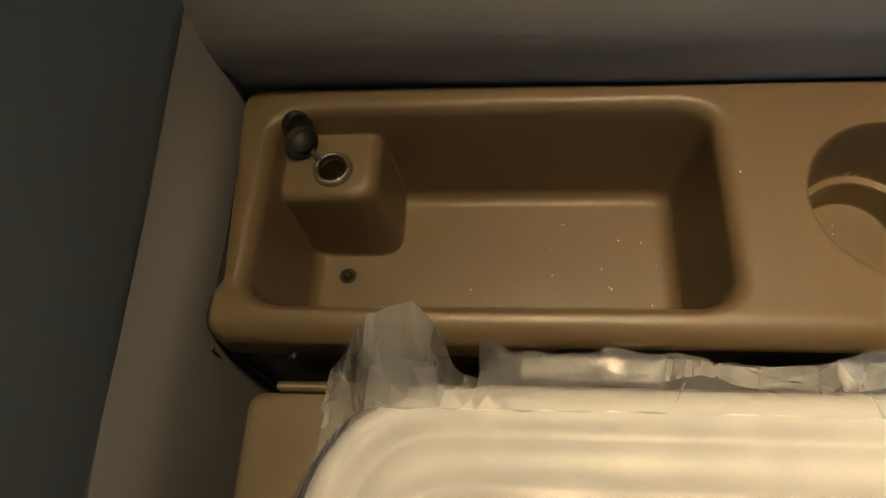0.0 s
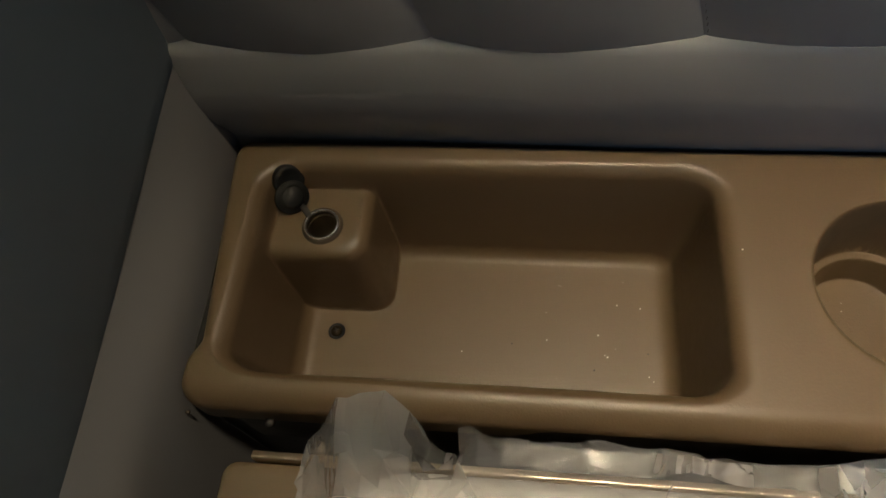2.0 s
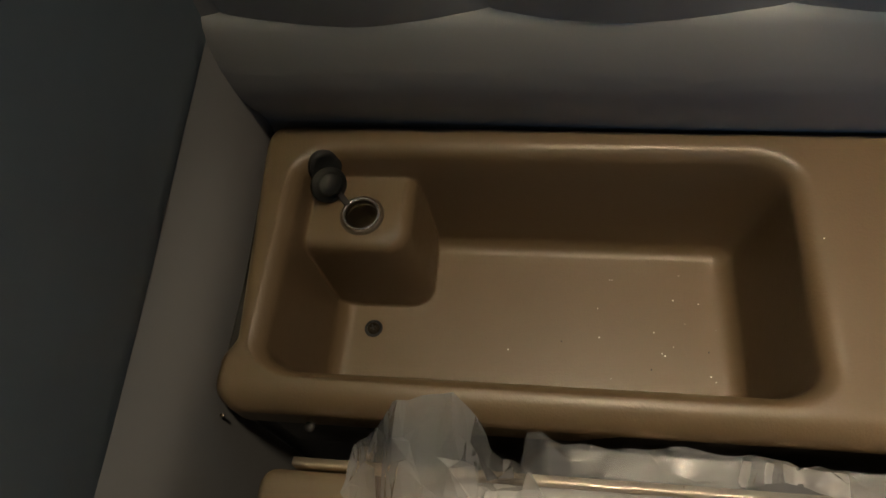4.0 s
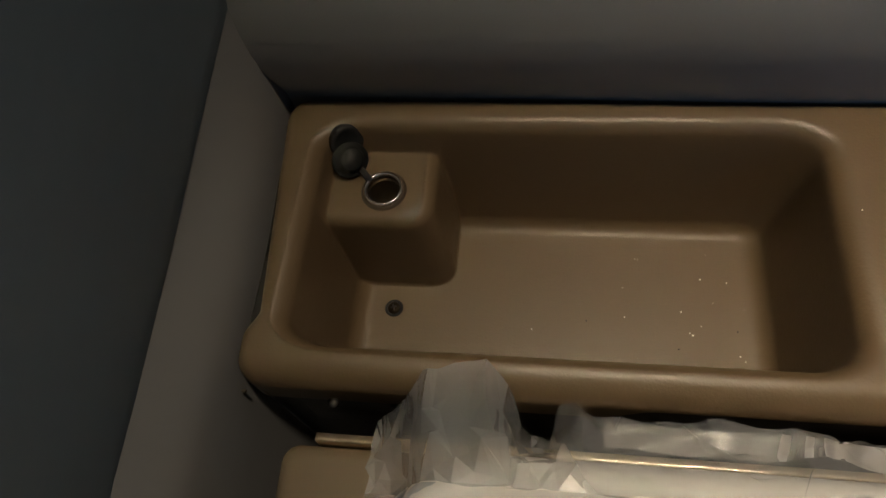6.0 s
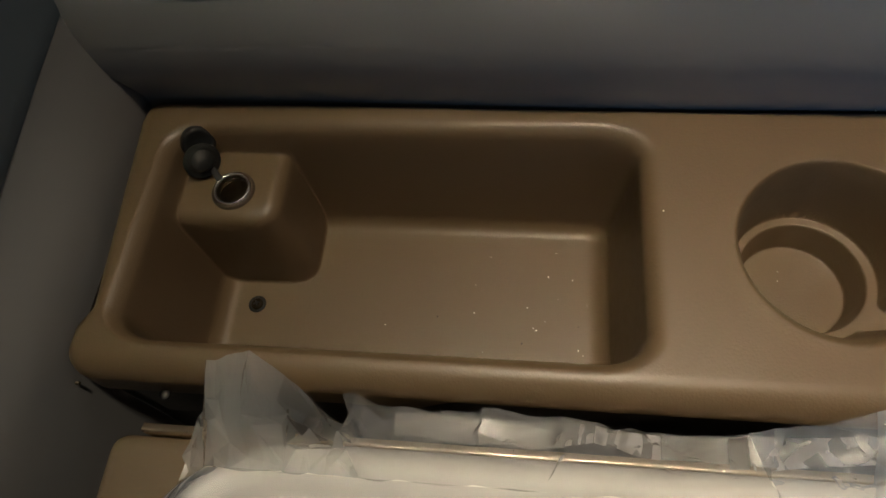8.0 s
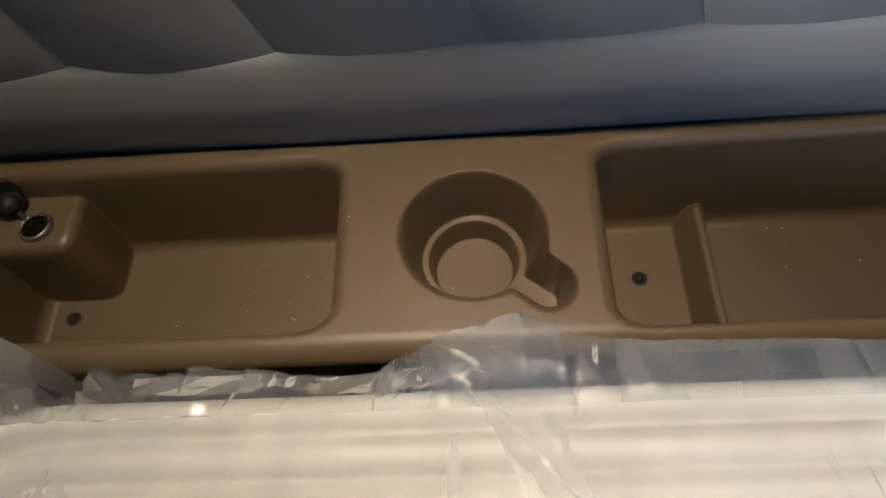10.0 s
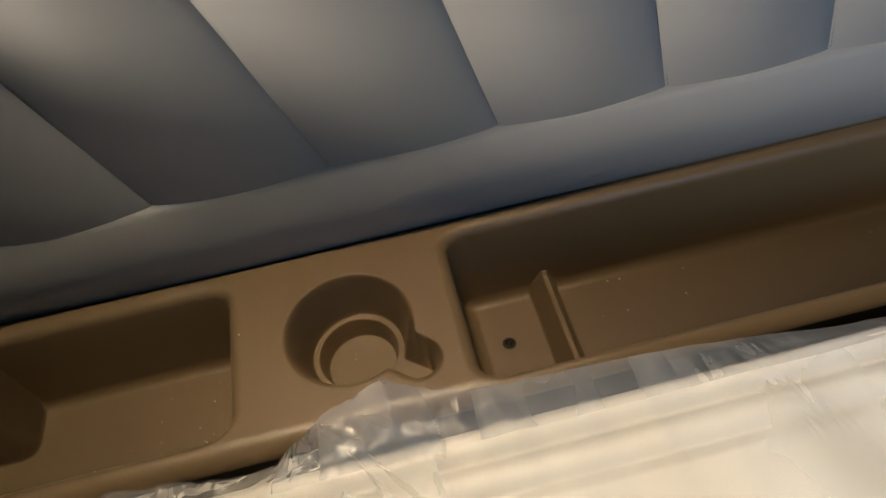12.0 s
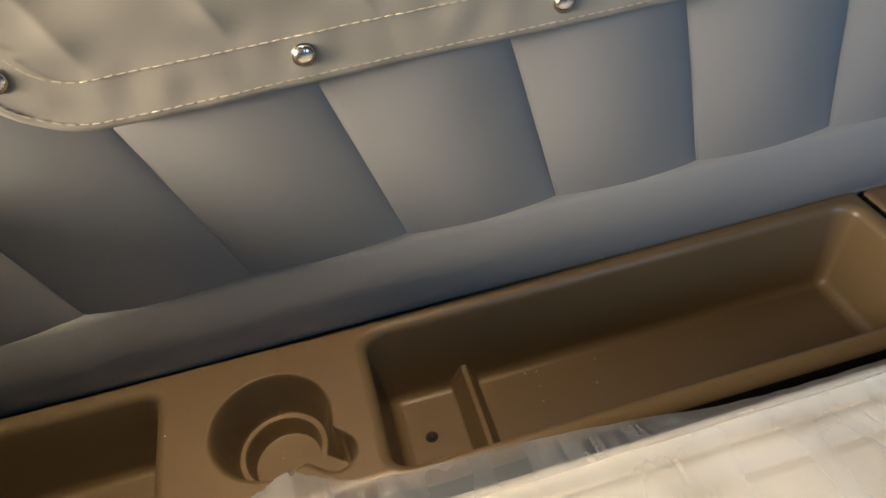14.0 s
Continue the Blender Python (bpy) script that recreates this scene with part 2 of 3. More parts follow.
for ob in list(scene.collection.objects):
    if ob.name.startswith(("floor", "ceiling", "wall_")):
        tagged(ob, "unseen dark blue-grey lining added to close the cabin", "wall" if "wall" in ob.name else ob.name, kind="structure")

# ---- padded back panel: lower bolster and slanted pleats ----
PITCH, SEAM0, FOLD = 0.1455, -0.006, 0.595
panel = empty("back_panel", "pleated grey vinyl back panel with a smooth bolster", "padded panel")
u, v = np.meshgrid(np.linspace(0, 1, 260), np.linspace(0, 1, 40), indexing="ij")
xs = -0.03 + u * 1.75
zs = 0.46 + v * (FOLD + 0.006 - 0.46)
ys = 0.0018 - (0.0085 + 0.0045 * smooth01(0.20, 0.55, xs)) * np.sin(np.pi * np.clip((zs - 0.498) / 0.106, 0, 1)) ** 0.85 + 0.0008 * wave(xs, zs, 18, 3) * smooth01(0.50, 0.53, zs)
ys = ys + 0.012 * smooth01(0.93, 1.0, v) + 0.0060 * smooth01(0.36, 0.0, xs) * smooth01(0.54, 0.50, zs)
sheet("bolster", np.stack([xs, ys, zs], -1), VINYL, panel, flip=False)
for k in range(-1, 12):
    u, v = np.meshgrid(np.linspace(0, 1, 40), np.linspace(0, 1, 60), indexing="ij")
    zs = FOLD - 0.030 + v ** 1.5 * 0.65
    lean = lambda q: -0.31 + 0.09 * smooth01(0.42, 0.85, q) + 0.06 * smooth01(0.85, 1.1, q)
    foot = SEAM0 + (k + u) * PITCH
    xs = foot + lean(foot) * (zs - FOLD)
    quick = 0.6 - 0.42 * smooth01(0.18, 0.34, foot)
    rise = zs - FOLD + 0.030
    tuck = quick * (1 - np.exp(-rise / 0.018)) + (1 - quick) * (1 - np.exp(-rise / 0.085))
    puffed = (0.0118 + 0.0022 * smooth01(0.20, 0.34, foot)) * np.sin(np.pi * u) ** 0.75
    ys = 0.004 - puffed * tuck + 0.0010 * wave(xs, zs, 22, 11 + k)
    xs = np.maximum(xs, -0.035)
    sheet("pleat", np.stack([xs, ys, zs], -1), VINYL, panel)

stitch_bm = lathe_bm([(0.0, -0.0017), (0.0004, -0.0013), (0.0004, 0.0013), (0.0, 0.0017)], 5)
seam_stitch = bpy.data.meshes.new("seam_stitch")
stitch_bm.to_mesh(seam_stitch)
stitch_bm.free()
seam_stitch.materials.append(SEAM)
for k in range(2, 9):
    foot = SEAM0 + k * PITCH
    tilt = float(-0.31 + 0.09 * smooth01(0.42, 0.85, foot) + 0.06 * smooth01(0.85, 1.1, foot))
    way = Vector((tilt, 0, 1)).normalized()
    for i in range(42):
        p = Vector((foot, 0.0036, FOLD + 0.004)) + way * (0.0046 * i) + Vector((0.0012, 0, 0))
        ob = new("seam_stitch", seam_stitch)
        ob.matrix_world = Matrix.Translation(p) @ (way + Vector((0.25, -0.1, 0))).to_track_quat("Z", "Y").to_matrix().to_4x4()
        ob.parent = panel

# ---- side panel at the end of the console ----
side = empty("side_panel", "dark grey padded side panel with a crease", "padded panel")
u, v = np.meshgrid(np.linspace(0, 1, 120), np.linspace(0, 1, 30), indexing="ij")
ys = 0.03 - u * 1.57
crease = 0.588 + 0.12 * np.maximum(ys, -0.45)
zs = 0.0 + v ** 0.5 * crease
xs = -0.0140 + 0.0065 * smooth01(0.0, -0.12, ys) * smooth01(0.57, 0.51, zs) - 0.0045 * smooth01(Z, 0.59, zs) + 0.001 * wave(ys, zs, 12, 5)
sheet("lower_band", np.stack([xs, ys, zs], -1), VINYL, side)
# The pad's unseen top edge is shaped to hold back the west light.
shade_edge = np.minimum(0.965 + 0.48 * np.maximum(ys, -0.45), 0.882 - 0.032 * smooth01(-0.10, -0.16, ys))
zs = crease - 0.012 + v * (shade_edge - crease)
xs = -0.0205 + 0.0025 * smooth01(0.0, 0.04, v) + 0.040 * v * smooth01(0.02, -0.16, ys) + 0.001 * wave(ys, zs, 10, 6) * smooth01(0, 0.1, v)
sheet("upper_pad", np.stack([xs, ys, zs], -1), SHADED_VINYL, side, "vinyl upper pad with shade put into its colour")

# ---- moulded console tray ----
tray = empty("console_tray", "taupe moulded plastic console with storage wells and cup holder", "console")
D1, D2 = 0.107, 0.110
X_END, Y_FRONT = 1.072, -0.184


def left_edge(y):
    e = -0.0125 + 0.0125 * np.clip(-y / 0.145, 0, 1) - 0.0065 * smooth01(-0.144, -0.160, y)
    back, front = np.clip((0.014 + y) / 0.014, 0, 1), np.clip((Y_FRONT + 0.012 - y) / 0.012, 0, 1)
    return e + 0.014 * (1 - np.sqrt(1 - back ** 2)) + 0.012 * (1 - np.sqrt(1 - front ** 2))


def recess(d, depth, r_rim=0.012, r_floor=0.014, start=-0.0085, stop=0.0255):
    """Depth of a moulded well at the inside distance d: rounded rim, steep wall, filleted floor."""
    a = np.linspace(0, np.pi / 2, 24)
    dd = np.concatenate([start + r_rim * np.sin(a), stop - r_floor * np.sin(a[::-1])])
    zz = np.concatenate([r_rim * (1 - np.cos(a)), depth - r_floor * (1 - np.cos(a[::-1]))])
    return np.interp(d, dd, zz)


def tray_depth(x, y):
    # storage well with the socket's pedestal; the long walls are steeper than the ends
    k = 1.40
    d = inside_rect(x, y * k, 0.0135, 0.3145, -0.164 * k, -0.0165 * k, 0.028)
    right, front = 0.0995 - x, (y + 0.0835) * 1.35
    ped = smin(right, front, 0.022)
    ped_h = recess(ped, 0.082, 0.009, 0.010, -0.003, 0.0225)
    dep = smin(recess(d, D1), D1 - ped_h + 0.03 * smooth01(0.02, 0.0, ped_h), 0.020)
    # cup holder with a handle slot
    rx, ry = x - 0.4145, y + 0.0925
    da = 0.0565 - np.hypot(rx, ry)
    t = np.clip((rx * 0.0515 - ry * 0.0460) / (0.0515 ** 2 + 0.0460 ** 2), 0, 1)
    db = 0.0212 - np.hypot(rx - 0.0515 * t, ry + 0.0460 * t)
    rim = smax(da, db, 0.004)
    # a round ledge with a tab that runs out under the slot
    lx, ly = x - 0.4135, y + 0.0830
    tf = np.clip((lx * 0.0540 - ly * 0.0410) / (0.0540 ** 2 + 0.0410 ** 2), 0, 1)
    tab = np.hypot(lx - 0.0540 * tf, ly + 0.0410 * tf) - 0.0090
    out = np.maximum(smin(np.hypot(lx, ly) - 0.0420, tab, 0.004), 0)
    fall = np.clip(rim / np.maximum(rim + out, 1e-6), 0, 1) * (rim > 0)
    cup = 0.058 * np.where(fall < 0.55, fall ** 2 / 1.1, fall - 0.275) / 0.725
    cup = smin(cup, 0.0572 + 0 * x, 0.0025)
    hole = 0.0362 - np.hypot(x - 0.4132, y + 0.0828)
    cup = cup + well(hole, 0.0040, 0.022, 0.004, 0.003)
    # long storage well with a low divider
    d = inside_rect(x, y * k, 0.5085, 1.0560, -0.170 * k, -0.0165 * k, 0.026)
    rise = np.where(x < 0.6055, (x - 0.591) / 0.013, (0.619 - x) / 0.011)
    rib = 0.031 * smin(smax(rise, 0 * x, 0.14), 0.92 + 0 * x, 0.10)
    dep2 = recess(d, D2) - rib * smooth01(0.008, 0.016, d)
    total = dep + cup + dep2
    hole = 0.045 * smooth01(0.0125, 0.0115, np.hypot(x - 0.054, y + 0.051))
    return total - total.min() + hole


def edge_drop(d, r):
    t = np.clip((r - d) / r, 0, 1)
    return r * (1 - np.sqrt(np.clip(1 - t * t, 0, 1)))


def spaced(total, step, r0, r1):
    """0..total with close steps towards both rolled ends."""
    a = r0 * (1 - np.cos(np.linspace(0, np.pi / 2, 8, endpoint=False)))
    b = total - r1 * (1 - np.cos(np.linspace(np.pi / 2, 0, 10)))[0:]
    return np.concatenate([a, np.arange(r0, total - r1 - step * 0.5, step), b])


sx = spaced(1.0, 0.00058, 0.007, 0.006)
sy = spaced(-Y_FRONT - 0.001, 0.0006, 0.004, 0.016)
S, T = np.meshgrid(sx, sy, indexing="ij")
ys = -0.001 - T
back = smooth01(0.015, 0.0, T)
xl = left_edge(ys)
xs = xl + S * (X_END - xl)
ys = ys + 0.004 * smooth01(0.36, 0.0, xs) * back
zs = Z - tray_depth(xs, ys)
zs = zs - edge_drop((xs - xl), 0.007) - edge_drop(X_END - xs, 0.005) - edge_drop(T, 0.004) - edge_drop(ys - Y_FRONT, 0.016)
zs = np.maximum(zs, Z - 0.16)
P = np.stack([xs, ys, zs], -1)
P = np.pad(P, ((1, 1), (1, 1), (0, 0)), mode="edge")
for edge in (P[0], P[-1], P[:, 0], P[:, -1]):
    edge[:, 2] = Z - 0.034
P[:, -1, 2] = Z - 0.034 + 0.017 * smooth01(0.185, 0.215, P[:, -1, 0])
sheet("tray_body", P, TRAY, tray, flip=True)

# power socket: flange, bright rim, barrel, hinged rubber cap
SX, SY, SZ = 0.054, -0.051, 0.4755
socket = part("power_socket", lathe_bm([(0.0118, 0.0), (0.0118, 0.0018), (0.0132, 0.0020), (0.0143, 0.0012), (0.0147, -0.001)], 48, (SX, SY, SZ), False), COLLAR, tray, "power socket collar, dark brown for its shadow gap")
part("bright_rim", lathe_bm([(0.0104, -0.004), (0.0106, 0.0022), (0.0112, 0.0032), (0.0121, 0.0031), (0.0124, 0.0020)], 48, (SX, SY, SZ), False), STEEL, socket, "polished steel rim")
part("barrel", lathe_bm([(0.0105, 0.001), (0.0103, -0.036), (0.003, -0.037), (0.0028, -0.033), (0.0, -0.0325)], 40, (SX, SY, SZ), False), DULL, socket, "dark metal barrel with centre contact")

# screws in the floors of the wells
def screw(x, y, z, parent):
    head = part("screw", lathe_bm([(0.0046, -0.001), (0.0046, 0.0008), (0.0040, 0.0018), (0.0026, 0.0023), (0.0, 0.0024)], 24, (x, y, z)), SCREW, parent, "small dark cross-head screw")
    # Black ring and raised black bars stand in for recess and slot shade.
    part("recess_shade_ring", lathe_bm([(0.0046, 0.0006), (0.0062, 0.0009), (0.0066, 0.0002)], 24, (x, y, z), False), RUBBER_AND_SHADE, head)
    for turn in (0.4, 0.4 + math.pi / 2):
        bm = box_bm(-0.0022, 0.0022, -0.0005, 0.0005, 0.0017, 0.0026)
        bmesh.ops.transform(bm, matrix=Matrix.Translation((x, y, z)) @ Matrix.Rotation(turn, 4, "Z"), verts=bm.verts[:])
        part("slot_shade_bar", bm, BLACK, head)


screw(0.052, -0.097, 0.3935, tray)
screw(0.554, -0.081, 0.391, tray)

# console piece beyond the joint
nxt = empty("console_end_piece", "taupe plastic console piece beyond a joint", "console")
part("end_body", box_bm(1.079, 1.60, -0.184, -0.001, 0.30, Z - 0.001, 0.008, 4), TRAY, nxt)

# black bars added for the shaded gap under the front lip, with bracket and fixings
rail = empty("lip_gap_filler", "black filler for the shaded gap under the console's front lip, with bracket and fixings", "rail")
part("gap_bar", box_bm(-0.010, 1.6, -0.176, -0.160, 0.30, 0.470, 0.002), BLACK, rail)
# Black strip added where the gap beside the tray is in deep shade.
part("gap_shade_strip", box_bm(-0.0125, 0.0000, -0.152, -0.022, 0.44, 0.4870, 0.002), RUBBER_AND_SHADE, rail, "black filler for the shaded gap beside the console")
part("gap_strip", box_bm(0.20, 1.06, -0.180, -0.1765, 0.42, 0.480, 0.001), BLACK, rail)
part("bracket", box_bm(0.020, 0.075, -0.184, -0.177, 0.42, 0.468, 0.002), BLACK, rail)
part("rivet", lathe_bm([(0.0035, 0.0), (0.003, 0.0015), (0.0, 0.0024)], 16, (0.0426, -0.186, 0.468)), BLACK, rail)
part("bolt", lathe_bm([(0.0052, 0.0), (0.0052, 0.0035), (0.0042, 0.0046), (0.0, 0.0050)], 20, (0.0750, -0.1995, 0.462)), DULL, rail, "dull round-headed bolt")
part("clip", box_bm(-0.0070, -0.0045, -0.1865, -0.1845, 0.4775, 0.4800, 0.0005), DULL, rail, "small bright clip")

# ---- bench: beige base, cream cushion, polythene cover ----
base = empty("bench", "beige upholstered bench with a bright metal strip", "bench")
part("base_body", box_bm(0.019, 1.60, -1.0, -0.2095, 0.0, 0.474, 0.010, 5), BEIGE, base)
u, v = np.meshgrid(np.linspace(0, 1, 900), np.linspace(0, 1, 9), indexing="ij")
xs = 0.038 + u * 1.54
ripple = 0.00022 * np.sin(xs * 430 + 2.2 * np.sin(xs * 37)) * (0.6 + 0.4 * np.sin(xs * 61))
sheet("metal_strip", np.stack([xs, -0.2090 + 0.0050 * np.clip(v * 2 - 0.9, 0, 1) , 0.434 + 0.041 * np.clip(v * 2.2, 0, 1) + ripple - 0.0012 * smooth01(0.6, 1, v)], -1), ALU, base, "thin bright aluminium edge strip")

SEAT = (0.074, 1.56, -0.95, -0.216)


def seat_top(x, y):
    d = inside_rect(x, y, *SEAT, 0.075)
    outer = 0.027 * np.sqrt(np.clip(1 - ((d - 0.0135) / 0.0137) ** 2, 0, 1))
    inner = 0.0255 * np.sqrt(np.clip(1 - ((d - 0.040) / 0.0150) ** 2, 0, 1))
    body = 0.016 * smooth01(0.0, 0.012, d) + 0.007 * smooth01(0.050, 0.064, d) + 0.010 * smooth01(0.06, 0.15, d)
    puff = 0.0025 * wave(x, y, 30, 21) * smooth01(0.05, 0.10, d)
    return 0.506 + smax(smax(outer, inner, 0.002), body, 0.004) + puff


cushion = empty("bench_cushion", "cream bench cushion with a piped edge", "cushion")
a = np.linspace(0, 1, 420)
gx, gy = np.meshgrid(SEAT[0] + a * (SEAT[1] - SEAT[0]), np.concatenate([np.linspace(SEAT[3], SEAT[3] - 0.07, 80), np.linspace(SEAT[3] - 0.073, SEAT[2], 150)]), indexing="ij")
# pull the sheet's corners in to the rounded outline
dd = inside_rect(gx, gy, *SEAT, 0.075)
cx, cy = np.clip(gx, SEAT[0] + 0.075, SEAT[1] - 0.075), np.clip(gy, SEAT[2] + 0.075, SEAT[3] - 0.075)
rr = np.hypot(gx - cx, gy - cy)
box_r = np.maximum(np.abs(gx - cx), np.abs(gy - cy))
f = np.where(rr > 1e-9, box_r / np.maximum(rr, 1e-9), 1.0)
px, py = cx + (gx - cx) * f, cy + (gy - cy) * f
P = np.stack([px, py, seat_top(px, py)], -1)
P = np.pad(P, ((1, 1), (1, 1), (0, 0)), mode="edge")
for edge in (P[0], P[-1], P[:, 0], P[:, -1]):
    edge[:, 2] = 0.4745
sheet("cushion_body", P, CREAM, cushion, flip=True)

# polythene sheet: lies on the cushion and stands up ragged behind it
EDGE_X = [0.0700, 0.0735, 0.084, 0.106, 0.1345, 0.1425, 0.1448, 0.146, 0.152, 0.162, 0.1642, 0.171, 0.181, 0.212, 0.2265, 0.229, 0.259, 0.262, 0.266, 0.285, 0.315, 0.345, 0.364, 0.398, 0.442, 0.474, 0.51, 0.65, 0.718, 0.775, 0.85, 1.6]
EDGE_Z = [0.476, 0.480, 0.503, 0.555, 0.577, 0.552, 0.530, 0.492, 0.466, 0.462, 0.530, 0.534, 0.512, 0.512, 0.509, 0.522, 0.514, 0.512, 0.518, 0.505, 0.494, 0.498, 0.522, 0.555, 0.579, 0.545, 0.537, 0.527, 0.520, 0.511, 0.508, 0.508]


def film_edge(x):
    z = np.interp(x, EDGE_X, EDGE_Z)
    y = -0.196 + 0.004 * smooth01(0.53, 0.57, z) - 0.010 * smooth01(0.6, 0.85, x)
    return y, z


def creases(x, y, count, seed):
    """Straight folds pressed into the film: a few long sharp ones, the rest low and soft."""
    rng = np.random.RandomState(seed)
    lines = [(0.365, -0.190, 0.455, -0.345, 0.0012, 8.0), (0.402, -0.205, 0.470, -0.330, 0.0011, 8.0), (0.435, -0.190, 0.470, -0.30, 0.0010, 8.0), (0.235, -0.20, 0.285, -0.36, 0.0045, 3.5)]
    for _ in range(count):
        xa, ya, a, le = rng.uniform(0.10, 0.48), rng.uniform(-0.40, -0.245), rng.normal(-1.25, 0.45), rng.uniform(0.04, 0.16)
        lines.append((xa, ya, xa + le * np.cos(a), ya + le * np.sin(a), rng.uniform(0.0012, 0.0036), rng.uniform(3, 6)))
    out = 0 * x
    for xa, ya, xb, yb, hgt, wide in lines:
        dx, dy = xb - xa, yb - ya
        t = ((x - xa) * dx + (y - ya) * dy) / (dx * dx + dy * dy)
        c = np.clip(t, 0, 1)
        dist = np.hypot(x - xa - c * dx, y - ya - c * dy)
        out = np.maximum(out, hgt * np.exp(-(dist / (hgt * wide * 0.6)) ** 2) * np.sin(np.pi * np.clip(c * 0.9 + 0.08, 0, 1)))
    return out


def tri(q):
    """A sharp-edged wave between -1 and 1."""
    return 2 * np.abs(2 * (q - np.floor(q + 0.5))) - 1


def crumple(a, b, scale, seed):
    """Crumpled relief of sharp creases between flat facets, about -1 to 1."""
    rng = np.random.RandomState(seed)
    wa = a + 0.35 / scale * wave(a, b, scale * 0.8, seed + 1, 2)
    wb = b + 0.35 / scale * wave(a, b, scale * 0.8, seed + 2, 2)
    out = 0 * a
    for k in range(6):
        turn, f, p = rng.uniform(0, np.pi), scale * rng.uniform(0.5, 1.5), rng.uniform(0, 1)
        out = out + tri(f * (wa * np.cos(turn) + wb * np.sin(turn)) + p) / 6
    return 1.8 * out


def film_bed(x, y):
    """The height at which the taut film bridges the cushion's piping and groove."""
    d = inside_rect(x, y, *SEAT, 0.075)
    bridge = 0.5335 + 0.011 * smooth01(0.020, 0.12, d) - 0.057 * smooth01(0.012, -0.010, d)
    return smax(bridge, np.where(d > -0.002, seat_top(x, y) + 0.003, 0.477), 0.003)


film = empty("polythene_cover", "crumpled clear polythene cover on the cushion", "plastic cover")
nu, nb, nf = 960, 36, 290
seam_y = -0.234
X, V = np.meshgrid(np.linspace(0.0705, 1.50, nu), np.linspace(0, 1, nb), indexing="ij")
yb, zb = film_edge(X)
y1 = yb + (seam_y - yb) * V
foot = film_bed(X, 0 * X + seam_y) + 0.004
z1 = zb * (1 - V) + foot * V
over = inside_rect(X, y1, *SEAT, 0.075) > 0.002
z1 = np.where(over, np.maximum(z1, seat_top(X, y1) + 0.002), z1)
lift = np.sin(np.pi * np.clip(V * 0.9, 0, 1)) + 0.5 * (1 - V) ** 2
facets = crumple(X, V * 0.055, 27, 61) * lift
fine_facets = crumple(X, V * 0.055, 75, 62) * lift
tall = smooth01(0.075, 0.10, X) * smooth01(0.155, 0.14, X)
gather = smooth01(0.35, 0.38, X) * smooth01(0.49, 0.45, X)
push = (0.0030 + 0.0030 * tall + 0.0010 * gather) * facets + (0.0007 + 0.0006 * tall + 0.0012 * gather) * fine_facets
push = push * (1 - 0.75 * smooth01(0.47, 0.56, X)) * smooth01(0.352, 0.375, X)
rag = (1 - V) ** 4 * (0.0012 * tri(X * 43) + 0.0007 * tri(X * 131 + 0.3) + 0.0004 * tri(X * 310)) * smooth01(0.40, 0.34, X)
y1 = y1 + 0.6 * push
z1 = z1 + 0.8 * push + rag
Xf, Vf = np.meshgrid(np.linspace(0.0705, 1.50, nu), np.linspace(0, 1, nf + 1)[1:], indexing="ij")
y2 = seam_y - Vf * 0.45
z2 = film_bed(Xf, y2) + 0.004 + 0.004 * (1.2 + wave(Xf, y2, 20, 37, 2)) * smooth01(0, 0.12, Vf)
XX, YY, ZZ = np.concatenate([X, Xf], 1), np.concatenate([y1, y2], 1), np.concatenate([z1, z2], 1)
ZZ = ZZ + creases(XX, YY, 4, 5)
lying = smooth01(-0.225, -0.25, YY)
ZZ = ZZ + lying * smooth01(0.62, 0.48, XX) * (0.0030 * (0.4 + crumple(XX, YY, 13, 71)) + 0.0012 * crumple(XX, YY, 44, 72) * (0.35 + 0.65 * smooth01(0.1, 0.6, wave(XX, YY, 24, 73, 2))))
ZZ = ZZ + 0.0055 * (1 + np.sin(XX * 52 + 14 * YY + 1.8 * wave(XX, YY, 9, 44, 2))) * smooth01(0.50, 0.70, XX) * smooth01(-0.225, -0.27, YY)
# nowhere does the film dip into the cushion
over = inside_rect(XX, YY, *SEAT, 0.075) > 0.004
ZZ = np.where(over, smax(ZZ, seat_top(XX, YY) + 0.0020, 0.004), ZZ)
Q = np.stack([XX, YY, ZZ], -1)
first = int(np.searchsorted(X[:, 0], 0.352))
for ob in (sheet("standing_edge", Q[first:, :nb], FILM_PEAK, film, "milky standing edge of the film", flip=True),
           sheet("film_sheet", Q[:, nb - 1:], FILM_CLEAR, film, flip=True)):
    ob.visible_shadow = False

# the torn end, crumpled into flat facets
rng = np.random.RandomState(12)
cols = [0.0705]
for knot in [q for q in EDGE_X if 0.071 < q < 0.354] + [0.3535]:
    steps = max(1, int(math.ceil((knot - cols[-1]) / 0.0095)))
    start = cols[-1]
    cols += [start + (knot - start) * (k + 1) / steps for k in range(steps)]
levels = np.linspace(0, 1, 7)
CX, CV = np.meshgrid(np.array(cols), levels, indexing="ij")
free = (CV > 0) & (CV < 1)
gap = np.gradient(np.array(cols))[:, None]
CX = CX + np.where(free, rng.uniform(-0.42, 0.42, CX.shape) * np.maximum(gap, 0.004), 0)
CV = CV + np.where(free, rng.uniform(-0.06, 0.06, CV.shape), 0)
eb, et = film_edge(np.array(cols))
et = et + np.where(np.diff(np.array(cols), prepend=0.06) > 0.004, rng.uniform(-0.0022, 0.0014, len(cols)), 0)
ey, ez = np.interp(CX, cols, eb), np.interp(CX, cols, et)
cy = ey + (seam_y - ey) * CV
cz = ez * (1 - CV) + (film_bed(CX, 0 * CX + seam_y) + 0.004) * CV
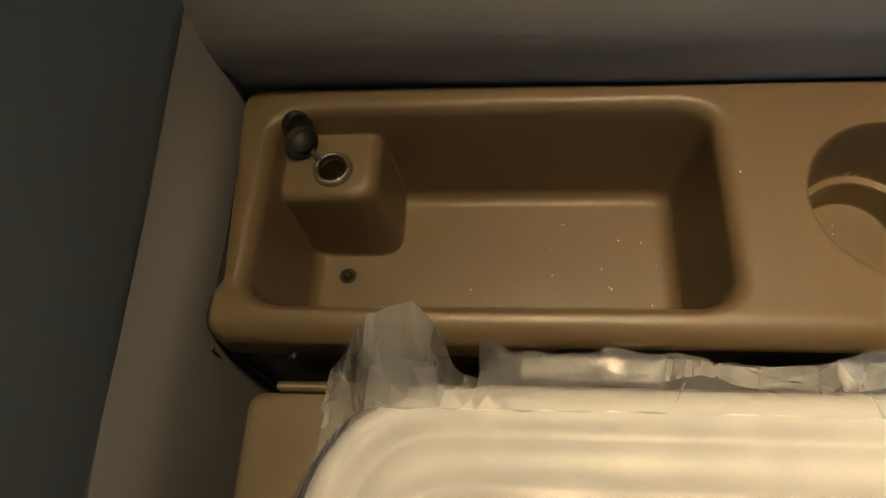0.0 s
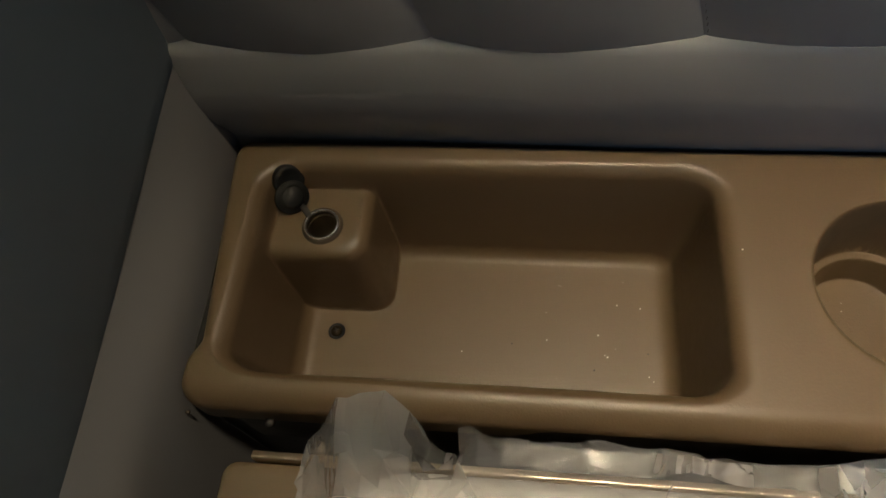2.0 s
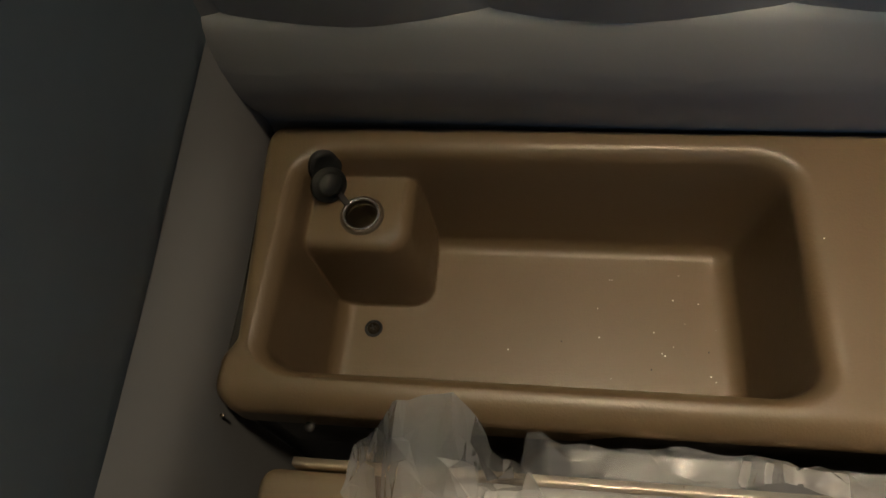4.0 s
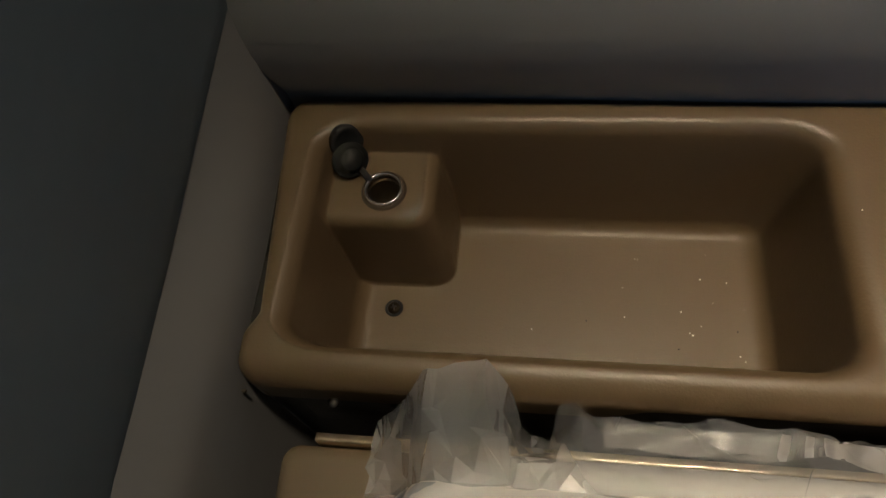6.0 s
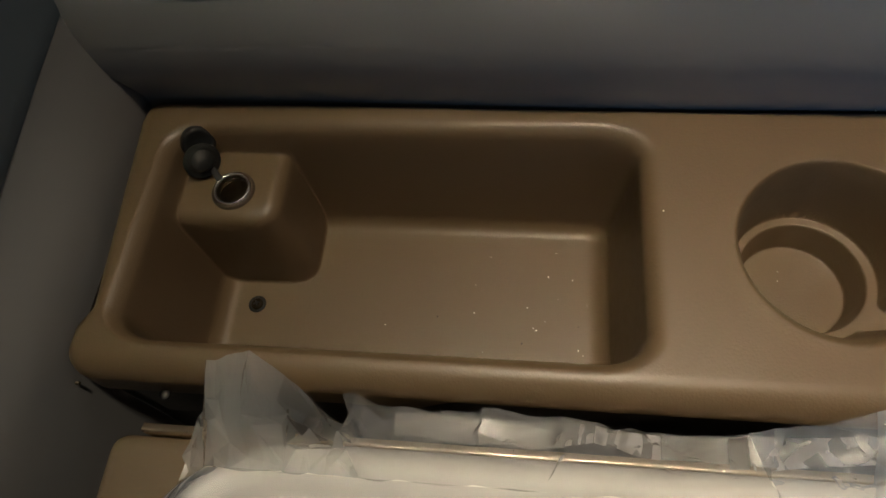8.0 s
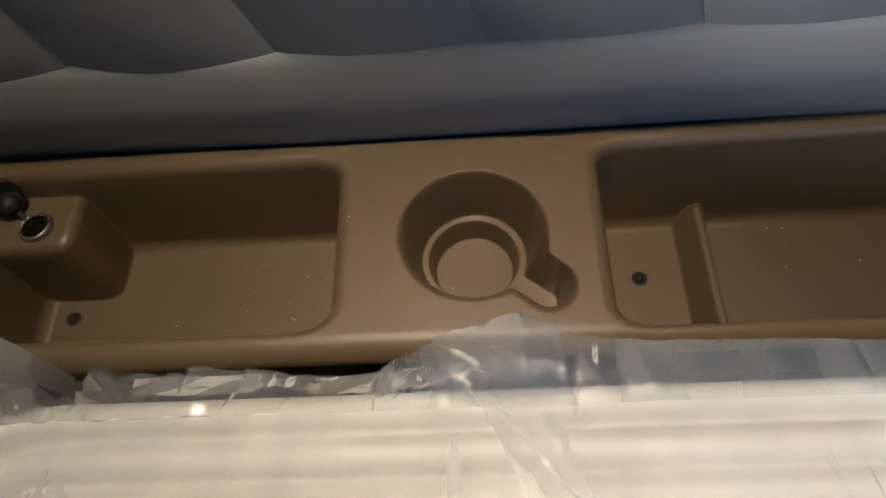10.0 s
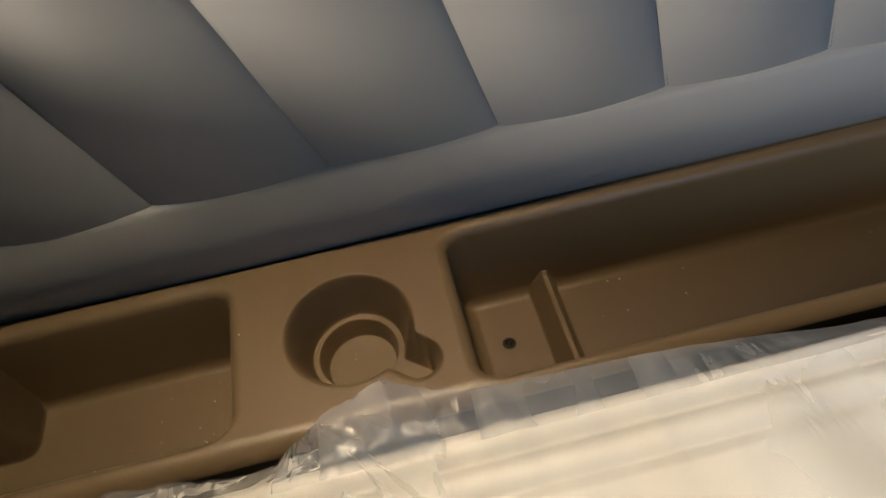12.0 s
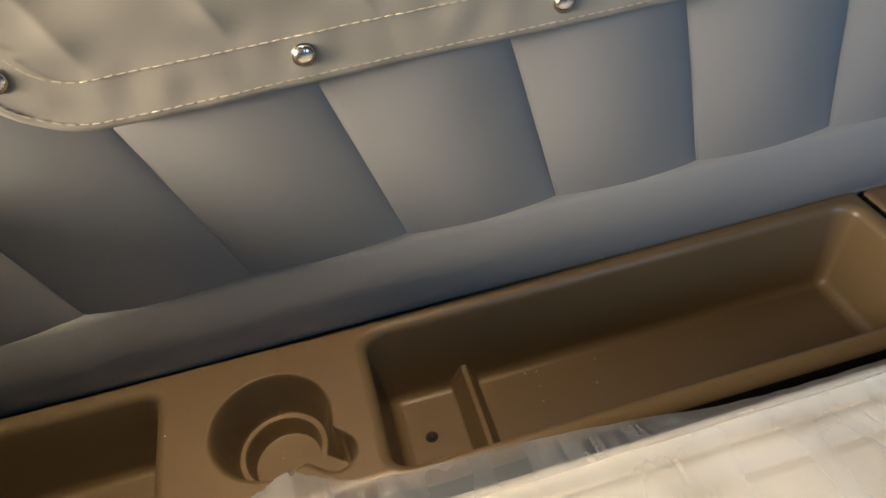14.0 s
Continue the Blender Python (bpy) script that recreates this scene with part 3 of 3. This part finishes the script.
dent = rng.normal(0, 0.0038, CX.shape) * np.where(free, 1.0, 0.25) * (0.6 + 0.7 * smooth01(0.08, 0.10, CX) * smooth01(0.155, 0.145, CX)) * smooth01(0.353, 0.325, CX)
cy, cz = cy + 0.65 * dent, cz + 0.75 * dent
inside = inside_rect(CX, cy, *SEAT, 0.075) > -0.003
cz = np.where(inside, np.maximum(cz, seat_top(CX, cy) + 0.003), np.maximum(cz, np.where(cy < -0.2085, 0.4765, 0.0)))
bm = bmesh.new()
grid = [[bm.verts.new((CX[i, j], cy[i, j], cz[i, j])) for j in range(len(levels))] for i in range(len(cols))]
for i in range(len(cols) - 1):
    for j in range(len(levels) - 1):
        a, b, c, d = grid[i][j], grid[i][j + 1], grid[i + 1][j + 1], grid[i + 1][j]
        for tri_face in (((a, b, c), (a, c, d)) if rng.rand() < 0.5 else ((a, b, d), (b, c, d))):
            bm.faces.new(tri_face)
bmesh.ops.subdivide_edges(bm, edges=bm.edges[:], cuts=2, use_grid_fill=True)
for v in bm.verts:
    w = noise.noise(v.co * 90)
    v.co += Vector((0.0004 * w, 0.0005 * noise.noise(v.co * 140), 0.0006 * noise.noise(v.co * 120)))
part("torn_end", bm, FILM, film, "milky torn end of the film", smooth=False).visible_shadow = False

# sharp crinkled strips laid along the film's folds to catch the lamp as glints
def crinkle(xa, ya, xb, yb, width, rng):
    n = max(3, int(math.hypot(xb - xa, yb - ya) / 0.0042))
    lx, ly = (xb - xa) / n, (yb - ya) / n
    le = math.hypot(lx, ly)
    bm, rows = bmesh.new(), []
    for k in range(n + 1):
        half = 0.5 * width * (0.25 + 0.75 * math.sin(math.pi * (k + 0.3) / (n + 0.6))) * rng.uniform(0.6, 1.2)
        row = []
        for w in (-1.0, -0.3, 0.35, 1.0):
            px = xa + lx * (k + rng.uniform(-0.3, 0.3)) - ly / le * half * w
            py = ya + ly * (k + rng.uniform(-0.3, 0.3)) + lx / le * half * w
            c = int(np.clip(round((px - 0.0705) / 1.4295 * (nu - 1)), 0, nu - 1))
            pz = float(np.interp(-py, -YY[c], ZZ[c])) + (0.0006 if abs(w) == 1 else 0.0012 + rng.uniform(0, 0.0013))
            row.append(bm.verts.new((px, py, pz)))
        rows.append(row)
    for ra, rb in zip(rows, rows[1:]):
        for k in range(3):
            bm.faces.new((ra[k], rb[k], rb[k + 1]))
            bm.faces.new((ra[k], rb[k + 1], ra[k + 1]))
    return bm


rng = np.random.RandomState(3)
for fold_line in ((0.378, -0.199, 0.410, -0.224, 0.0100), (0.392, -0.200, 0.418, -0.217, 0.0070), (0.408, -0.222, 0.452, -0.290, 0.0042), (0.421, -0.226, 0.468, -0.290, 0.0046), (0.424, -0.206, 0.440, -0.216, 0.0060), (0.473, -0.224, 0.469, -0.240, 0.0040), (0.461, -0.248, 0.4625, -0.264, 0.0048)):
    part("film_fold", crinkle(*fold_line, rng), FILM_FOLD, film, smooth=False).visible_shadow = False
# strip added below the torn edge, rippled and glossy to give glints
u, v = np.meshgrid(np.linspace(0.186, 0.470, 480), np.linspace(0, 1, 14), indexing="ij")
ey, ez = film_edge(u)
reach = 0.012 + 0.005 * wave(u, 0 * u, 60, 51, 2)
ly = ey - 0.001 - v * reach
lz = np.minimum(ez, 0.507) - 0.001 + 0.10 * (ly + 0.205)
lz = lz + 0.0008 * np.sin(u * 400 + 3 * np.sin(u * 90) + 1.2 * v) * (0.5 + 0.5 * np.sin(u * 47 + 1)) + 0.0010 * tri(u * 17 + 0.6 * v) + 0.0022 * crumple(u, v * 0.02, 60, 81) * smooth01(0.34, 0.38, u)
sheet("glint_strip", np.stack([u, ly, lz], -1), FILM_FOLD, film, "rippled film strip added for its glints").visible_shadow = False

# ---- hanging flap with hem, stitching and snaps ----
flap = empty("vinyl_flap", "grey vinyl flap with cream stitching and snaps", "flap")


def flap_low(x):
    t = np.clip((0.385 - x) / 0.080, 0, 0.999)
    return 0.7755 + 0.080 * (1 - np.sqrt(1 - t * t))


def flap_y(x, z):
    loose = smooth01(0.805, 0.845, z)
    folds = 0.0030 * loose * (1 - np.abs(np.sin(31 * x + 9 * z + 1.5 * wave(x, z, 14, 48, 2)))) ** 2
    return -0.0190 - 0.0034 * wave(x, z, 20, 41) - 0.0030 * wave(x, z, 44, 47, 2) * loose - folds - 0.0007 * wave(x, z, 150, 49, 1) * (1 - loose) - 0.004 * smooth01(0.80, 0.90, z)


ux, uv = np.meshgrid(np.concatenate([0.3055 + 0.08 * (1 - np.cos(np.linspace(0, np.pi / 2, 70))), np.linspace(0.387, 1.6, 720)]), np.linspace(0, 1, 90), indexing="ij")
fz = flap_low(ux) + uv * (1.12 - flap_low(ux))
fy = flap_y(ux, fz)
# hem: a slightly thicker folded border
fy = fy - 0.0012 * (1 - smooth01(0.030, 0.050, fz - flap_low(ux)))
front = np.stack([ux, fy, fz], -1)
back = np.stack([ux, fy + 0.0035, fz], -1)
P = np.concatenate([back[:, 3:4], back[:, 0:1], front], 1)
sheet("flap_sheet", P, FLAP, flap, flip=False)

stitch_mesh = None
for height, first in ((0.0055, 0.3075), (0.0365, 0.325)):
    x = first
    while x < 1.10:
        xa, xb = x, x + 0.0056
        def on(xx):
            # the line runs parallel to the rounded border
            t = min(max((0.385 - xx) / (0.080 - height), 0), 0.999)
            zz = 0.7755 + height + (0.080 - height) * (1 - math.sqrt(1 - t * t))
            return Vector((xx, float(flap_y(xx, zz)) - 0.0021 - (0.0008 if height > 0.03 else 0.0), zz))
        p, q = on(xa), on(xb)
        if stitch_mesh is None:
            bm = lathe_bm([(0.0, -0.0029), (0.0004, -0.0026), (0.0006, 0.0), (0.0004, 0.0026), (0.0, 0.0029)], 6)
            stitch_mesh = bpy.data.meshes.new("stitch")
            bm.to_mesh(stitch_mesh)
            bm.free()
            stitch_mesh.materials.append(THREAD)
        ob = new("stitch", stitch_mesh)
        ob.matrix_world = Matrix.Translation((p + q) / 2) @ (q - p).to_track_quat("Z", "Y").to_matrix().to_4x4()
        ob.parent = flap
        x = xb + 0.0022 if (q - p).length < 0.0075 else xa + 0.0042
for x, z in ((0.334, 0.8235), (0.5245, 0.7975), (0.716, 0.795), (0.912, 0.794)):
    bm = lathe_bm([(0.0078, -0.001), (0.0077, 0.001), (0.0066, 0.0026), (0.0040, 0.0037), (0.0, 0.0041)], 32)
    bmesh.ops.transform(bm, matrix=Matrix.Translation((x, float(flap_y(x, z)) - 0.0016, z)) @ Matrix.Rotation(math.radians(90), 4, "X"), verts=bm.verts[:])
    snap = part("snap", bm, STEEL, flap, "domed chrome snap")
    bm = lathe_bm([(0.0072, 0.0), (0.0086, 0.0002), (0.0086, 0.0012), (0.0076, 0.0014)], 32)
    bmesh.ops.transform(bm, matrix=Matrix.Translation((x, float(flap_y(x, z)) - 0.0012, z)) @ Matrix.Rotation(math.radians(90), 4, "X"), verts=bm.verts[:])
    part("snap_ring", bm, DULL, snap)

# ---- rubber cap of the socket, lying open in the corner ----
tip = Vector((0.50, -0.42, 0.76)).to_track_quat("Z", "Y").to_matrix().to_4x4()
bm = lathe_bm([(0.0, -0.003), (0.0110, -0.003), (0.0124, -0.001), (0.0124, 0.001), (0.0114, 0.002), (0.0090, 0.0022), (0.0082, 0.0050), (0.0070, 0.0062), (0.0, 0.0064)], 36)
bmesh.ops.transform(bm, matrix=Matrix.Translation((0.0310, -0.0335, 0.4835)) @ tip @ Matrix.Diagonal((1.0, 0.9, 1.0, 1)), verts=bm.verts[:])
cap = part("socket_cap", bm, RUBBER_AND_SHADE, socket, "black rubber socket cap lying open")
bm = lathe_bm([(0.0, -0.006), (0.0104, -0.006), (0.0114, -0.004), (0.0114, 0.005), (0.0104, 0.0066), (0.0088, 0.0072), (0.0070, 0.0060), (0.0, 0.0056)], 28)
bmesh.ops.transform(bm, matrix=Matrix.Translation((0.0262, -0.0205, 0.4880)) @ Vector((0.55, -0.70, 0.45)).to_track_quat("Z", "Y").to_matrix().to_4x4(), verts=bm.verts[:])
part("cap_plug", bm, RUBBER_AND_SHADE, cap)
bm = box_bm(-0.007, 0.006, -0.0022, 0.0022, -0.0010, 0.0010, 0.0007)
bmesh.ops.transform(bm, matrix=pose(0.0410, -0.0410, 0.4785, 0, 8, -48), verts=bm.verts[:])
part("tether", bm, RUBBER_AND_SHADE, cap)

# ---- dust and crumbs on the console ----
rng = random.Random(4)
bm = bmesh.new()
def crumb(x, y, z, r):
    m = Matrix.Translation((x, y, z)) @ Euler((rng.uniform(0, 3), rng.uniform(0, 3), rng.uniform(0, 3))).to_matrix().to_4x4() @ Matrix.Diagonal((r * rng.uniform(0.7, 1.6), r, r * 0.7, 1))
    bmesh.ops.create_icosphere(bm, subdivisions=1, radius=1.0, matrix=m)


for x, y, z in ((0.149, -0.108, 0.3935), (0.211, -0.096, 0.3935), (0.248, -0.0905, 0.3935), (0.2545, -0.107, 0.3935), (0.2525, -0.1055, 0.3935), (0.283, -0.120, 0.3935), (0.262, -0.066, 0.3935), (0.279, -0.068, 0.3935),
                (0.322, -0.073, Z), (0.446, -0.001, Z), (0.462, -0.001, Z), (0.8075, -0.001, Z), (0.773, -0.001, Z), (0.505, -0.001, Z),
                (0.408, -0.069, 0.4205), (0.407, -0.0755, 0.4205), (0.383, -0.078, 0.4205), (0.384, -0.091, 0.4205), (0.394, -0.0975, 0.4205),
                (0.6716, -0.037, 0.3905), (0.684, -0.038, 0.3905), (0.7403, -0.0736, 0.3905), (0.634, -0.0295, 0.3905), (0.949, -0.056, 0.3905), (0.678, -0.0765, 0.3905), (0.7506, -0.0435, 0.3905)):
    crumb(x, y, z + 0.0003, 0.00055)
for _ in range(9):
    crumb(rng.uniform(0.20, 0.29), rng.uniform(-0.13, -0.04), 0.3933, rng.uniform(0.0002, 0.00035))
    crumb(rng.uniform(0.64, 1.0), rng.uniform(-0.13, -0.04), 0.3903, rng.uniform(0.0002, 0.00035))
tagged(part("dust", bm, CRUMB, None), "scattered pale dust and crumbs on the console", "dust", kind="stuff")
bm = bmesh.new()
for x, y, z in ((0.1855, -0.100, 0.3937), (0.283, -0.103, 0.3937), (0.245, -0.117, 0.3937)):
    crumb(x, y, z, 0.0007)
tagged(part("grit", bm, GRIT, None), "dark specks of grit in the storage well", "grit", kind="stuff")
